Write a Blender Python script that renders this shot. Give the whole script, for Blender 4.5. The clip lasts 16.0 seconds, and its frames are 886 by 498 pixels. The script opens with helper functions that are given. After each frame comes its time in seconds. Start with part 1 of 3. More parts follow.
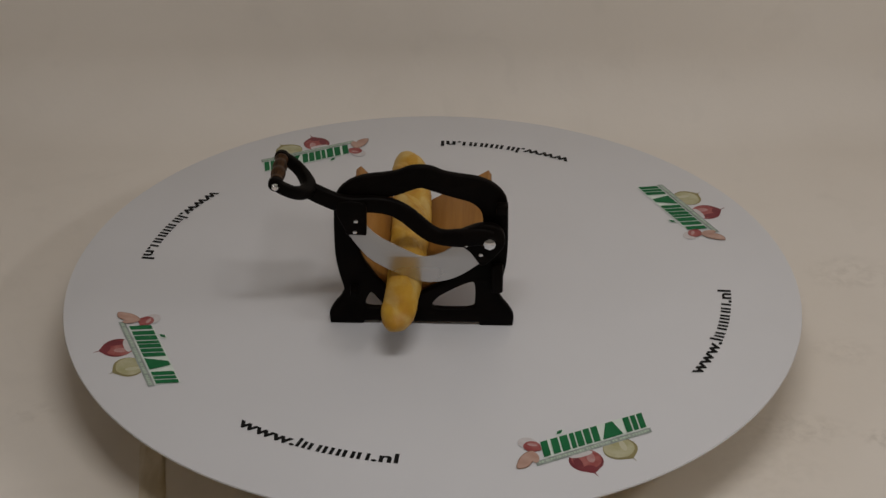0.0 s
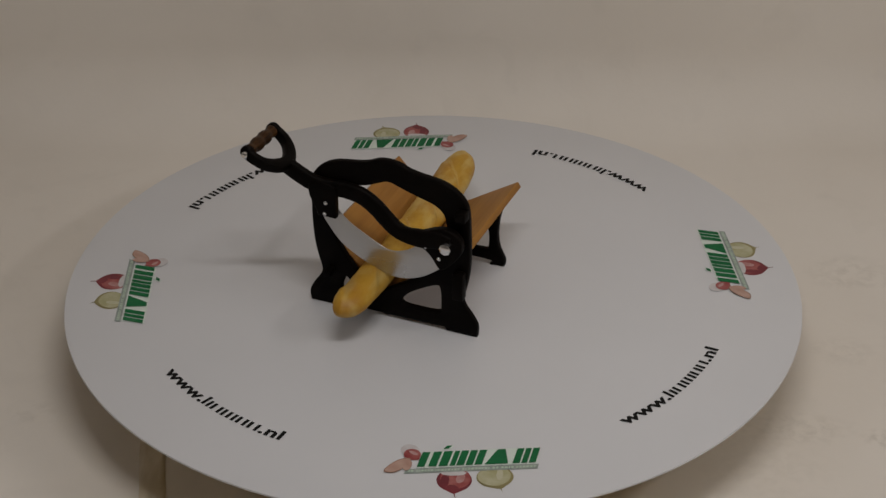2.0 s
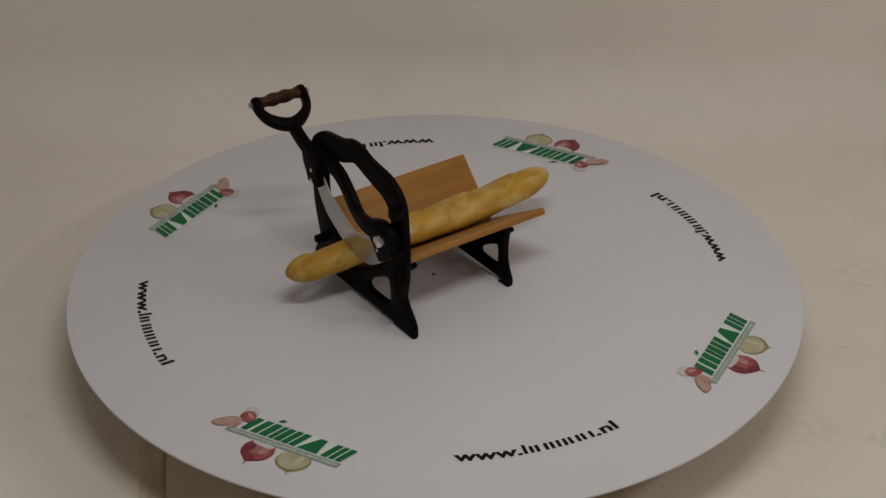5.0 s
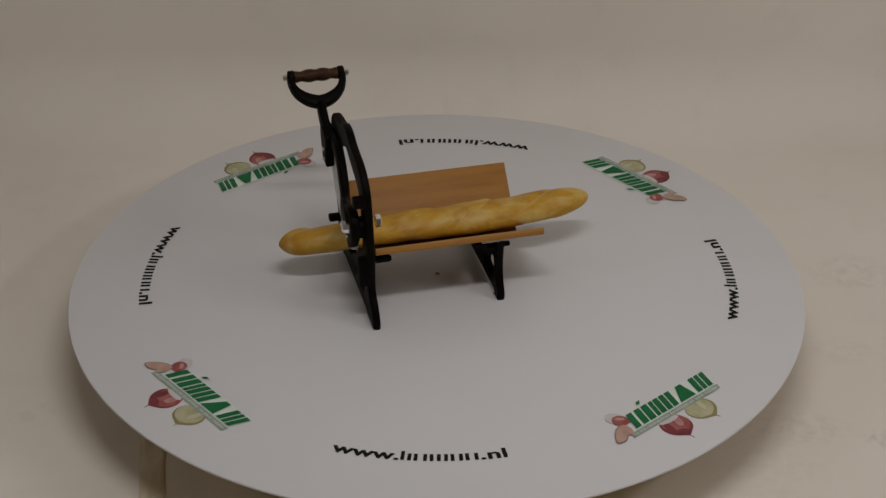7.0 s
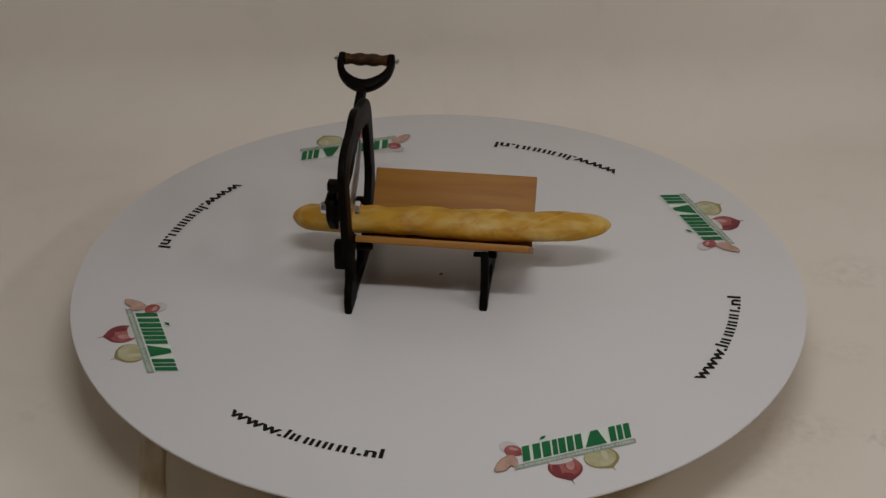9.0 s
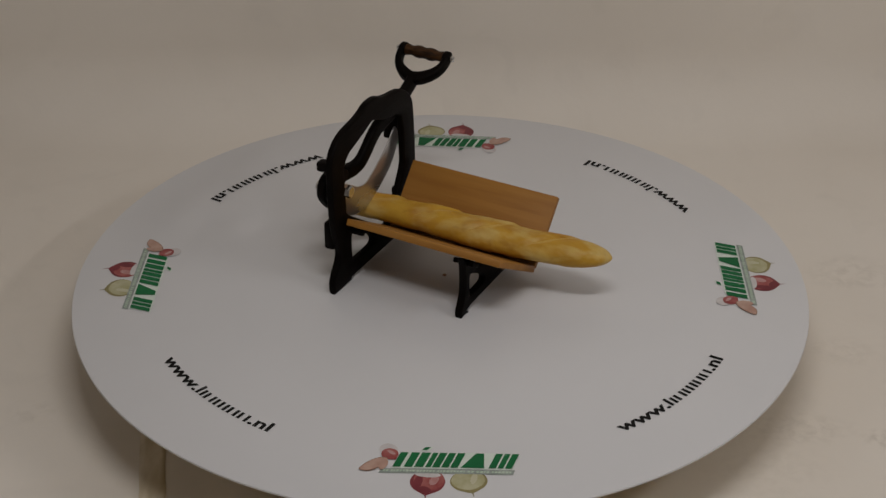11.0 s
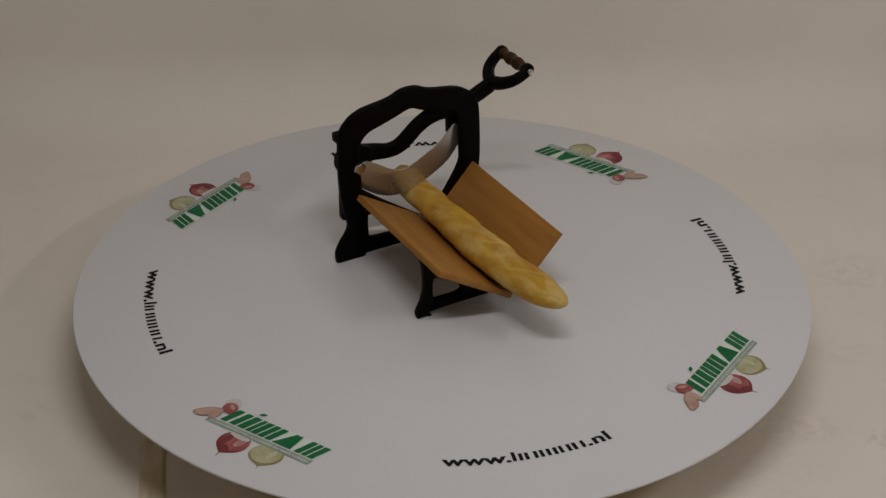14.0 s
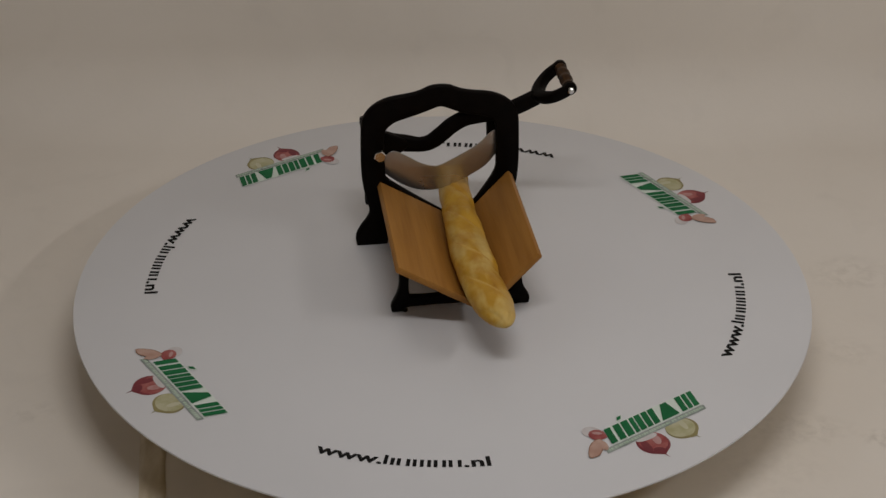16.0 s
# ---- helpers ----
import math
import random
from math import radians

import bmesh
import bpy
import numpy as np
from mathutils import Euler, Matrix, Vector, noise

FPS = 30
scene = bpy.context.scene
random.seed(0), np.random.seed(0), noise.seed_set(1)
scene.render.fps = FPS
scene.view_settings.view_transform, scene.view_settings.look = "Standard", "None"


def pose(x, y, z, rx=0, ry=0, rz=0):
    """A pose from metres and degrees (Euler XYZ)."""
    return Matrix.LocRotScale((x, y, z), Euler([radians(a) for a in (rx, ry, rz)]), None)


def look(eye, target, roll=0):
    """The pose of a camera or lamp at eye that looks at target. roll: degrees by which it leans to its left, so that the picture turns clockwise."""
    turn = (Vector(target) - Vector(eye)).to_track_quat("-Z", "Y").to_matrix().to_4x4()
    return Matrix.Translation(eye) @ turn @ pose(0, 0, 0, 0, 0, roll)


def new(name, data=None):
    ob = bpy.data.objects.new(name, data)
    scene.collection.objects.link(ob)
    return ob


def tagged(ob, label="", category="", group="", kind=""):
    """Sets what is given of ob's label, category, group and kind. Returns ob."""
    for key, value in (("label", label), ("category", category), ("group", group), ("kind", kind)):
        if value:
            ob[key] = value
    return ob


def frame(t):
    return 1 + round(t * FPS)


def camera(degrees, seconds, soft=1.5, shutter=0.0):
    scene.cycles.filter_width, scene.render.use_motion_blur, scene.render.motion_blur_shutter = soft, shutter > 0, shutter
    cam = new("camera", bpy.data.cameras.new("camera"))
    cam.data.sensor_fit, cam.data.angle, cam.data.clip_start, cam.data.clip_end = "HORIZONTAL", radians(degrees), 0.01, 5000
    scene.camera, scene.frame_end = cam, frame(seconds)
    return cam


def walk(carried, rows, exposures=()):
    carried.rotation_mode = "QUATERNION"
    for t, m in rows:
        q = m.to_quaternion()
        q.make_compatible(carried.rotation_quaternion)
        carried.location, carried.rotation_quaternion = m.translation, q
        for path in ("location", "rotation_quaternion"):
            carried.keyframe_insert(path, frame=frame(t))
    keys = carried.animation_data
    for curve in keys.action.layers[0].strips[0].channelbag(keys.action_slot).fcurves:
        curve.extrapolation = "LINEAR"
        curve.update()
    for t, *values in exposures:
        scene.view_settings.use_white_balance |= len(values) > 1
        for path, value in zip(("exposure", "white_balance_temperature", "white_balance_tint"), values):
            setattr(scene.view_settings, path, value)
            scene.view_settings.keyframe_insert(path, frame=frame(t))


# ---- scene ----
# A small lever bread slicer with a baguette on a slowly turning printed disc, before a paper sweep.
TOP = 0.130            # height of the disc's upper face above the sweep
REACH = 2.7226         # distance from the camera to the middle of the disc

# ---------------------------------------------------------------- camera
cam = camera(30.1, 16.0, soft=1.45)
ELEV, TILT, PAN = radians(32.238), radians(31.186), radians(0.2055)
EYE = Vector((0.0, -REACH * math.cos(ELEV), TOP + REACH * math.sin(ELEV)))
AHEAD = Vector((math.sin(PAN) * math.cos(TILT), math.cos(PAN) * math.cos(TILT), -math.sin(TILT)))
STAND = look(EYE, EYE + AHEAD, 0.19)
walk(cam, [(0.0, STAND), (16.0, STAND)])

# ---------------------------------------------------------------- light
scene.view_settings.exposure = -0.565
world = bpy.data.worlds.new("studio_air")
scene.world = world
world.use_nodes = True
world.node_tree.nodes["Background"].inputs["Color"].default_value = (1.0, 0.95, 0.88, 1)
world.node_tree.nodes["Background"].inputs["Strength"].default_value = 0.05


def softbox(name, place, aim, wide, high, watts, colour):
    lamp = bpy.data.lights.new(name, "AREA")
    lamp.shape, lamp.size, lamp.size_y = "RECTANGLE", wide, high
    lamp.energy, lamp.color = watts, colour
    ob = new(name, lamp)
    ob.matrix_world = look(place, aim)
    return ob


softbox("ceiling_panel", (1.0, -0.95, 2.85), (1.0, -0.9, 0.1), 2.2, 1.8, 6.4, (0.992, 0.955, 0.928))
softbox("ceiling_tube", (0.14, -1.10, 2.25), (0.1, 0.0, 0.1), 1.0, 0.06, 19.0, (0.992, 0.958, 0.933))
softbox("right_tube", (2.05, -0.95, 1.95), (0.0, 0.0, 0.1), 1.0, 0.08, 12.2, (0.992, 0.955, 0.928))
softbox("left_tube", (-1.80, -1.30, 1.75), (0.0, 0.0, 0.1), 0.9, 0.12, 2.3, (1.0, 0.952, 0.915))


# ---------------------------------------------------------------- materials
def material(name, base, second, rough=0.5, metal=0.0, scale=20.0, fine=200.0, bump=0.1, stretch=(1, 1, 1), depth=0.001, mixing=(0.35, 0.65), gloss=0.5):
    """Two tones mixed by coarse noise, with fine relief."""
    m = bpy.data.materials.new(name)
    m.use_nodes = True
    nt = m.node_tree
    bsdf = nt.nodes["Principled BSDF"]
    tc = nt.nodes.new("ShaderNodeTexCoord")
    mp = nt.nodes.new("ShaderNodeMapping")
    mp.inputs["Scale"].default_value = stretch
    nt.links.new(tc.outputs["Object"], mp.inputs["Vector"])
    n1 = nt.nodes.new("ShaderNodeTexNoise")
    n1.inputs["Scale"].default_value, n1.inputs["Detail"].default_value = scale, 6
    nt.links.new(mp.outputs["Vector"], n1.inputs["Vector"])
    ramp = nt.nodes.new("ShaderNodeValToRGB")
    ramp.color_ramp.elements[0].position, ramp.color_ramp.elements[1].position = mixing
    ramp.color_ramp.elements[0].color, ramp.color_ramp.elements[1].color = (*base, 1), (*second, 1)
    nt.links.new(n1.outputs["Fac"], ramp.inputs["Fac"])
    nt.links.new(ramp.outputs["Color"], bsdf.inputs["Base Color"])
    n2 = nt.nodes.new("ShaderNodeTexNoise")
    n2.inputs["Scale"].default_value, n2.inputs["Detail"].default_value = fine, 4
    nt.links.new(mp.outputs["Vector"], n2.inputs["Vector"])
    bp = nt.nodes.new("ShaderNodeBump")
    bp.inputs["Strength"].default_value, bp.inputs["Distance"].default_value = bump, depth
    nt.links.new(n2.outputs["Fac"], bp.inputs["Height"])
    nt.links.new(bp.outputs["Normal"], bsdf.inputs["Normal"])
    mr = nt.nodes.new("ShaderNodeMapRange")
    mr.inputs["To Min"].default_value, mr.inputs["To Max"].default_value = max(0.02, rough - 0.08), rough + 0.08
    nt.links.new(n2.outputs["Fac"], mr.inputs["Value"])
    nt.links.new(mr.outputs["Result"], bsdf.inputs["Roughness"])
    bsdf.inputs["Metallic"].default_value = metal
    bsdf.inputs["Specular IOR Level"].default_value = gloss
    return m


def smudged(m, scale, band, dark):
    """Sparse darker smudges over a material's colour."""
    nt = m.node_tree
    bsdf = nt.nodes["Principled BSDF"]
    old = bsdf.inputs["Base Color"].links[0].from_socket
    tc = nt.nodes.new("ShaderNodeTexCoord")
    n = nt.nodes.new("ShaderNodeTexNoise")
    n.inputs["Scale"].default_value, n.inputs["Detail"].default_value, n.inputs["Distortion"].default_value = scale, 8, 1.5
    nt.links.new(tc.outputs["Object"], n.inputs["Vector"])
    mr = nt.nodes.new("ShaderNodeMapRange")
    mr.inputs["From Min"].default_value, mr.inputs["From Max"].default_value = band
    mr.inputs["To Min"].default_value, mr.inputs["To Max"].default_value = 1.0, dark
    nt.links.new(n.outputs["Fac"], mr.inputs["Value"])
    hsv = nt.nodes.new("ShaderNodeHueSaturation")
    nt.links.new(old, hsv.inputs["Color"])
    nt.links.new(mr.outputs["Result"], hsv.inputs["Value"])
    nt.links.new(hsv.outputs["Color"], bsdf.inputs["Base Color"])


def streaked(m, colour, scale, stretch, band, amount, detail=5, twist=0.8):
    """Streaks of a further colour over a material's own."""
    nt = m.node_tree
    bsdf = nt.nodes["Principled BSDF"]
    old = bsdf.inputs["Base Color"].links[0].from_socket
    tc = nt.nodes.new("ShaderNodeTexCoord")
    mp = nt.nodes.new("ShaderNodeMapping")
    mp.inputs["Scale"].default_value = stretch
    mp.inputs["Rotation"].default_value = (0.0, 0.0, 0.5)
    nt.links.new(tc.outputs["Object"], mp.inputs["Vector"])
    n = nt.nodes.new("ShaderNodeTexNoise")
    n.inputs["Scale"].default_value, n.inputs["Detail"].default_value, n.inputs["Distortion"].default_value = scale, detail, twist
    nt.links.new(mp.outputs["Vector"], n.inputs["Vector"])
    mr = nt.nodes.new("ShaderNodeMapRange")
    mr.inputs["From Min"].default_value, mr.inputs["From Max"].default_value = band
    mr.inputs["To Min"].default_value, mr.inputs["To Max"].default_value = 0.0, amount
    nt.links.new(n.outputs["Fac"], mr.inputs["Value"])
    mix = nt.nodes.new("ShaderNodeMix")
    mix.data_type = "RGBA"
    nt.links.new(mr.outputs["Result"], mix.inputs[0])
    nt.links.new(old, mix.inputs[6])
    mix.inputs[7].default_value = (*colour, 1)
    nt.links.new(mix.outputs[2], bsdf.inputs["Base Color"])


def stained(m, centre, size, amount, scale=60.0):
    """A patch of scuffs and stains of its own outline round one spot."""
    nt = m.node_tree
    bsdf = nt.nodes["Principled BSDF"]
    old = bsdf.inputs["Base Color"].links[0].from_socket
    tc = nt.nodes.new("ShaderNodeTexCoord")
    mp = nt.nodes.new("ShaderNodeMapping")
    mp.vector_type = "TEXTURE"
    mp.inputs["Location"].default_value, mp.inputs["Scale"].default_value = (*centre, 0.0), (*size, 1.0)
    nt.links.new(tc.outputs["Object"], mp.inputs["Vector"])
    ball = nt.nodes.new("ShaderNodeTexGradient")
    ball.gradient_type = "SPHERICAL"
    nt.links.new(mp.outputs["Vector"], ball.inputs["Vector"])
    n = nt.nodes.new("ShaderNodeTexNoise")
    n.inputs["Scale"].default_value, n.inputs["Detail"].default_value, n.inputs["Distortion"].default_value = scale, 7, 0.35
    nt.links.new(tc.outputs["Object"], n.inputs["Vector"])
    mr = nt.nodes.new("ShaderNodeMapRange")
    mr.inputs["From Min"].default_value, mr.inputs["From Max"].default_value = 0.42, 0.68
    nt.links.new(n.outputs["Fac"], mr.inputs["Value"])
    edge = nt.nodes.new("ShaderNodeMapRange")
    edge.inputs["From Max"].default_value, edge.inputs["To Max"].default_value = 0.6, amount
    nt.links.new(ball.outputs["Fac"], edge.inputs["Value"])
    by = nt.nodes.new("ShaderNodeMath")
    by.operation = "MULTIPLY"
    nt.links.new(mr.outputs["Result"], by.inputs[0])
    nt.links.new(edge.outputs["Result"], by.inputs[1])
    mix = nt.nodes.new("ShaderNodeMix")
    mix.data_type = "RGBA"
    nt.links.new(by.outputs["Value"], mix.inputs[0])
    nt.links.new(old, mix.inputs[6])
    mix.inputs[7].default_value = (0.36, 0.31, 0.25, 1)
    nt.links.new(mix.outputs[2], bsdf.inputs["Base Color"])


PAPER = material("cream_paper", (0.83, 0.775, 0.705), (0.79, 0.73, 0.655), 0.75, 0, 2.2, 60, 0.08, depth=0.004)
smudged(PAPER, 6.0, (0.56, 0.78), 0.955)
for spot, size, amount, scale in (((0.75, 0.225), (0.10, 0.07), 0.20, 45), ((0.68, -0.025), (0.07, 0.05), 0.13, 60), ((0.56, -0.235), (0.11, 0.05), 0.20, 70),
                                  ((0.695, -0.262), (0.04, 0.03), 0.30, 70), ((-0.645, -0.195), (0.05, 0.04), 0.15, 45), ((0.50, -0.34), (0.12, 0.10), 0.10, 50)):
    stained(PAPER, spot, size, amount, scale)
# Toned to throw warm light onto the paper under the disc.
WARMBOUNCE = material("warm_bounce_board", (0.70, 0.57, 0.33), (0.64, 0.51, 0.29), 0.7, 0, 30)
TAPE = material("yellowed_tape", (0.80, 0.71, 0.57), (0.62, 0.53, 0.38), 0.7, 0, 30, 200, 0.2, stretch=(1.6, 0.4, 1))
ROOM = material("studio_wall_paint", (0.53, 0.51, 0.485), (0.49, 0.47, 0.445), 0.85, 0, 3, 80, 0.05)
PLASTIC = material("white_satin_plastic", (0.685, 0.685, 0.705), (0.672, 0.672, 0.69), 0.34, 0, 5, 300, 0.02, gloss=0.5)
DRUM = material("cream_drum", (0.62, 0.57, 0.48), (0.58, 0.53, 0.45), 0.5)
IRON = material("black_cast_iron", (0.0022, 0.0014, 0.0010), (0.0040, 0.0025, 0.0018), 0.50, 0, 40, 420, 0.25, gloss=0.058)
STEEL = material("polished_blade_steel", (0.58, 0.57, 0.56), (0.50, 0.49, 0.48), 0.29, 0.9, 6, 14, 0.0, stretch=(0.5, 1, 1))
CHROME = material("bright_nut_steel", (0.82, 0.82, 0.82), (0.7, 0.7, 0.7), 0.14, 1.0, 60, 300, 0.05)
BEECH = material("oiled_beech", (0.372, 0.172, 0.034), (0.305, 0.133, 0.024), 0.5, 0, 14, 90, 0.06, stretch=(5, 0.35, 5), gloss=0.28)
streaked(BEECH, (0.22, 0.095, 0.024), 22, (9, 0.25, 9), (0.52, 0.72), 0.27)
GRIPWOOD = material("dark_turned_wood", (0.068, 0.028, 0.007), (0.010, 0.004, 0.0015), 0.5, 0, 42, 120, 0.1, stretch=(4, 0.6, 4), gloss=0.18)
BLACKINK = material("black_ink", (0.006, 0.006, 0.006), (0.010, 0.010, 0.010), 0.6, gloss=0.15)
GREENINK = material("green_ink", (0.009, 0.125, 0.042), (0.013, 0.155, 0.054), 0.6, gloss=0.2)
PALEGREEN = material("pale_green_ink", (0.42, 0.55, 0.42), (0.50, 0.60, 0.50), 0.5, 0, 60)
GREYINK = material("grey_ink", (0.24, 0.28, 0.255), (0.34, 0.39, 0.355), 0.5, 0, 60)
REDINK = material("red_onion_ink", (0.25, 0.030, 0.032), (0.40, 0.13, 0.12), 0.5, 0, 45)
PINKINK = material("pink_shallot_ink", (0.42, 0.245, 0.19), (0.52, 0.35, 0.285), 0.5, 0, 50)
YELLOWINK = material("yellow_onion_ink", (0.38, 0.36, 0.19), (0.50, 0.48, 0.32), 0.5, 0, 45)
CLOVEEDGE = material("clove_edge_ink", (0.25, 0.13, 0.085), (0.32, 0.18, 0.12), 0.5)
OLIVEINK = material("olive_edge_ink", (0.22, 0.19, 0.08), (0.28, 0.24, 0.10), 0.5)
WINEINK = material("wine_edge_ink", (0.16, 0.02, 0.03), (0.22, 0.03, 0.04), 0.5)
HALOINK = material("pale_halo_ink", (0.66, 0.74, 0.67), (0.70, 0.76, 0.71), 0.5, 0, 50)
PALEYELLOW = material("pale_yellow_ink", (0.50, 0.49, 0.33), (0.54, 0.52, 0.38), 0.5)
SKININK = material("onion_skin_ink", (0.56, 0.52, 0.52), (0.62, 0.60, 0.60), 0.5, 0, 60)
WHITEINK = material("pale_highlight_ink", (0.43, 0.20, 0.19), (0.52, 0.34, 0.33), 0.5, 0, 50)


# ---------------------------------------------------------------- mesh helpers
def part(name, bm, mat, parent=None, label="", smooth=35):
    """Link a bmesh as one mesh object under its parent."""
    me = bpy.data.meshes.new(name)
    bmesh.ops.recalc_face_normals(bm, faces=bm.faces)
    bm.to_mesh(me)
    bm.free()
    me.materials.append(mat)
    if smooth:
        me.shade_smooth()
        me.set_sharp_from_angle(angle=radians(smooth))
    ob = new(name, me)
    ob.parent = parent
    if label:
        ob["label"] = label
    return ob


def spline(points, closed=True, steps=6):
    """Catmull-Rom through control points; a point given as (x, z, 1) stays a corner."""
    out, n = [], len(points)
    for i in range(n if closed else n - 1):
        get = lambda k: points[k % n] if closed else points[min(max(k, 0), n - 1)]
        p1, p2 = get(i), get(i + 1)
        p0 = p1 if len(p1) > 2 else get(i - 1)
        p3 = p2 if len(p2) > 2 else get(i + 2)
        for k in range(steps):
            t = k / steps
            out.append(tuple(0.5 * (2 * p1[a] + (p2[a] - p0[a]) * t + (2 * p0[a] - 5 * p1[a] + 4 * p2[a] - p3[a]) * t * t
                                    + (3 * p1[a] - p0[a] - 3 * p2[a] + p3[a]) * t ** 3) for a in (0, 1)))
    if not closed:
        out.append(tuple(points[-1][:2]))
    return out


def plate(loops, y0, y1, bevel=0.003):
    """A solid plate in the xz plane between y0 and y1, with rounded edges; further loops are holes. Millimetres in, metres out."""
    cu = bpy.data.curves.new("outline", "CURVE")
    cu.dimensions, cu.fill_mode = "2D", "BOTH"
    cu.extrude, cu.bevel_depth, cu.bevel_resolution, cu.offset = (y1 - y0) / 2 - bevel, bevel, 2, -bevel
    for loop in loops:
        sp = cu.splines.new("POLY")
        sp.points.add(len(loop) - 1)
        for p, (x, z) in zip(sp.points, loop):
            p.co = (x / 1000, z / 1000, 0, 1)
        sp.use_cyclic_u = True
    ob = bpy.data.objects.new("outline", cu)
    scene.collection.objects.link(ob)
    bpy.context.view_layer.update()
    me = bpy.data.meshes.new_from_object(ob.evaluated_get(bpy.context.evaluated_depsgraph_get()))
    bm = bmesh.new()
    bm.from_mesh(me)
    bpy.data.objects.remove(ob)
    bpy.data.curves.remove(cu)
    bpy.data.meshes.remove(me)
    bmesh.ops.remove_doubles(bm, verts=bm.verts, dist=1e-6)
    turn = Matrix(((1, 0, 0, 0), (0, 0, -1, (y0 + y1) / 2), (0, 1, 0, 0), (0, 0, 0, 1)))
    bmesh.ops.transform(bm, matrix=turn, verts=bm.verts)
    return bm


def sweep(bm, path, wide, thick, side, segments=12):
    """A bar of rounded section along path (metres). side: the direction across which thick is measured; wide may be a list."""
    path = [Vector(p) for p in path]
    rings = []
    for i, p in enumerate(path):
        along = (path[min(i + 1, len(path) - 1)] - path[max(i - 1, 0)]).normalized()
        b = (Vector(side) - along * along.dot(Vector(side))).normalized()
        a = along.cross(b)
        w = wide[i] if isinstance(wide, (list, tuple)) else wide
        ring = []
        for k in range(segments):
            t = 2 * math.pi * (k + 0.5) / segments
            c, s = math.cos(t), math.sin(t)
            c, s = math.copysign(abs(c) ** 0.6, c), math.copysign(abs(s) ** 0.6, s)
            ring.append(bm.verts.new(p + a * (c * w / 2) + b * (s * thick / 2)))
        rings.append(ring)
    for r, q in zip(rings, rings[1:]):
        for k in range(segments):
            bm.faces.new((r[k], r[(k + 1) % segments], q[(k + 1) % segments], q[k]))
    bm.faces.new(rings[0][::-1])
    bm.faces.new(rings[-1])
    return bm


def lathe(profile, axis, centre, segments=24, bm=None):
    """Turn (along, radius) pairs round an axis through centre."""
    bm = bm or bmesh.new()
    a = Vector(axis).normalized()
    u = a.orthogonal().normalized()
    w = a.cross(u)
    rings = []
    for s, r in profile:
        rings.append([bm.verts.new(Vector(centre) + a * s + (u * math.cos(2 * math.pi * k / segments) + w * math.sin(2 * math.pi * k / segments)) * max(r, 1e-5))
                      for k in range(segments)])
    for r, q in zip(rings, rings[1:]):
        for k in range(segments):
            bm.faces.new((r[k], r[(k + 1) % segments], q[(k + 1) % segments], q[k]))
    bm.faces.new(rings[0][::-1])
    bm.faces.new(rings[-1])
    return bm


def slab(corners, axis, bevel=0.002):
    """A prism: a closed polygon of 3D corners pushed along axis, edges rounded."""
    bm = bmesh.new()
    face = bm.faces.new([bm.verts.new(c) for c in corners])
    got = bmesh.ops.extrude_face_region(bm, geom=[face])
    bmesh.ops.translate(bm, verts=[v for v in got["geom"] if isinstance(v, bmesh.types.BMVert)], vec=axis)
    bmesh.ops.recalc_face_normals(bm, faces=bm.faces)
    if bevel:
        bmesh.ops.bevel(bm, geom=bm.edges[:], offset=bevel, segments=2, affect="EDGES", profile=0.5)
    return bm


def box(x0, x1, y0, y1, z0, z1, bevel=0.0):
    return slab([(x0, y0, z0), (x1, y0, z0), (x1, y1, z0), (x0, y1, z0)], (0, 0, z1 - z0), bevel)


# ---------------------------------------------------------------- the sweep and the studio round it
def paper_sweep():
    """Floor that curves up into a back wall, in one sheet with slight sags."""
    bm = bmesh.new()
    line, back, bend = [], 0.86, 0.16
    for i in range(40):
        line.append((-3.4 + (back - bend + 3.4) * i / 39, 0.0))
    for i in range(1, 13):
        t = math.pi / 2 * i / 12
        line.append((back - bend + bend * math.sin(t), bend - bend * math.cos(t)))
    for i in range(1, 21):
        line.append((back, bend + 2.5 * i / 20))
    cols = 60
    rows = []
    for y, z in line:
        row = []
        for k in range(cols + 1):
            x = -2.4 + 4.8 * k / cols
            sag = 0.004 * noise.noise(Vector((x * 1.3, y * 1.3, z * 1.3)))
            row.append(bm.verts.new((x, y + (sag if z > 0.02 else 0), z + (abs(sag) * 0.5 if z < 0.02 else 0))))
        rows.append(row)
    for r, q in zip(rows, rows[1:]):
        for k in range(cols):
            bm.faces.new((r[k], r[k + 1], q[k + 1], q[k]))
    ob = part("backdrop", bm, PAPER, None, smooth=80)
    sol = ob.modifiers.new("sheet", "SOLIDIFY")
    sol.thickness, sol.offset = 0.002, -1
    return tagged(ob, "cream paper sweep curving from floor to wall", "backdrop", kind="structure")


paper_sweep()
for name, dims in (("floor", (-2.6, 2.6, -3.6, 1.2, -0.12, -0.02)), ("ceiling", (-2.6, 2.6, -3.6, 1.2, 2.9, 3.0)),
                   ("wall_north", (-2.6, 2.6, 1.2, 1.3, -0.12, 3.0)), ("wall_south", (-2.6, 2.6, -3.7, -3.6, -0.12, 3.0)),
                   ("wall_west", (-2.7, -2.6, -3.7, 1.3, -0.12, 3.0)), ("wall_east", (2.6, 2.7, -3.7, 1.3, -0.12, 3.0))):
    tagged(part(name, box(*dims), ROOM, smooth=0), "plain off-white painted studio surface", name.split("_")[0], kind="structure")


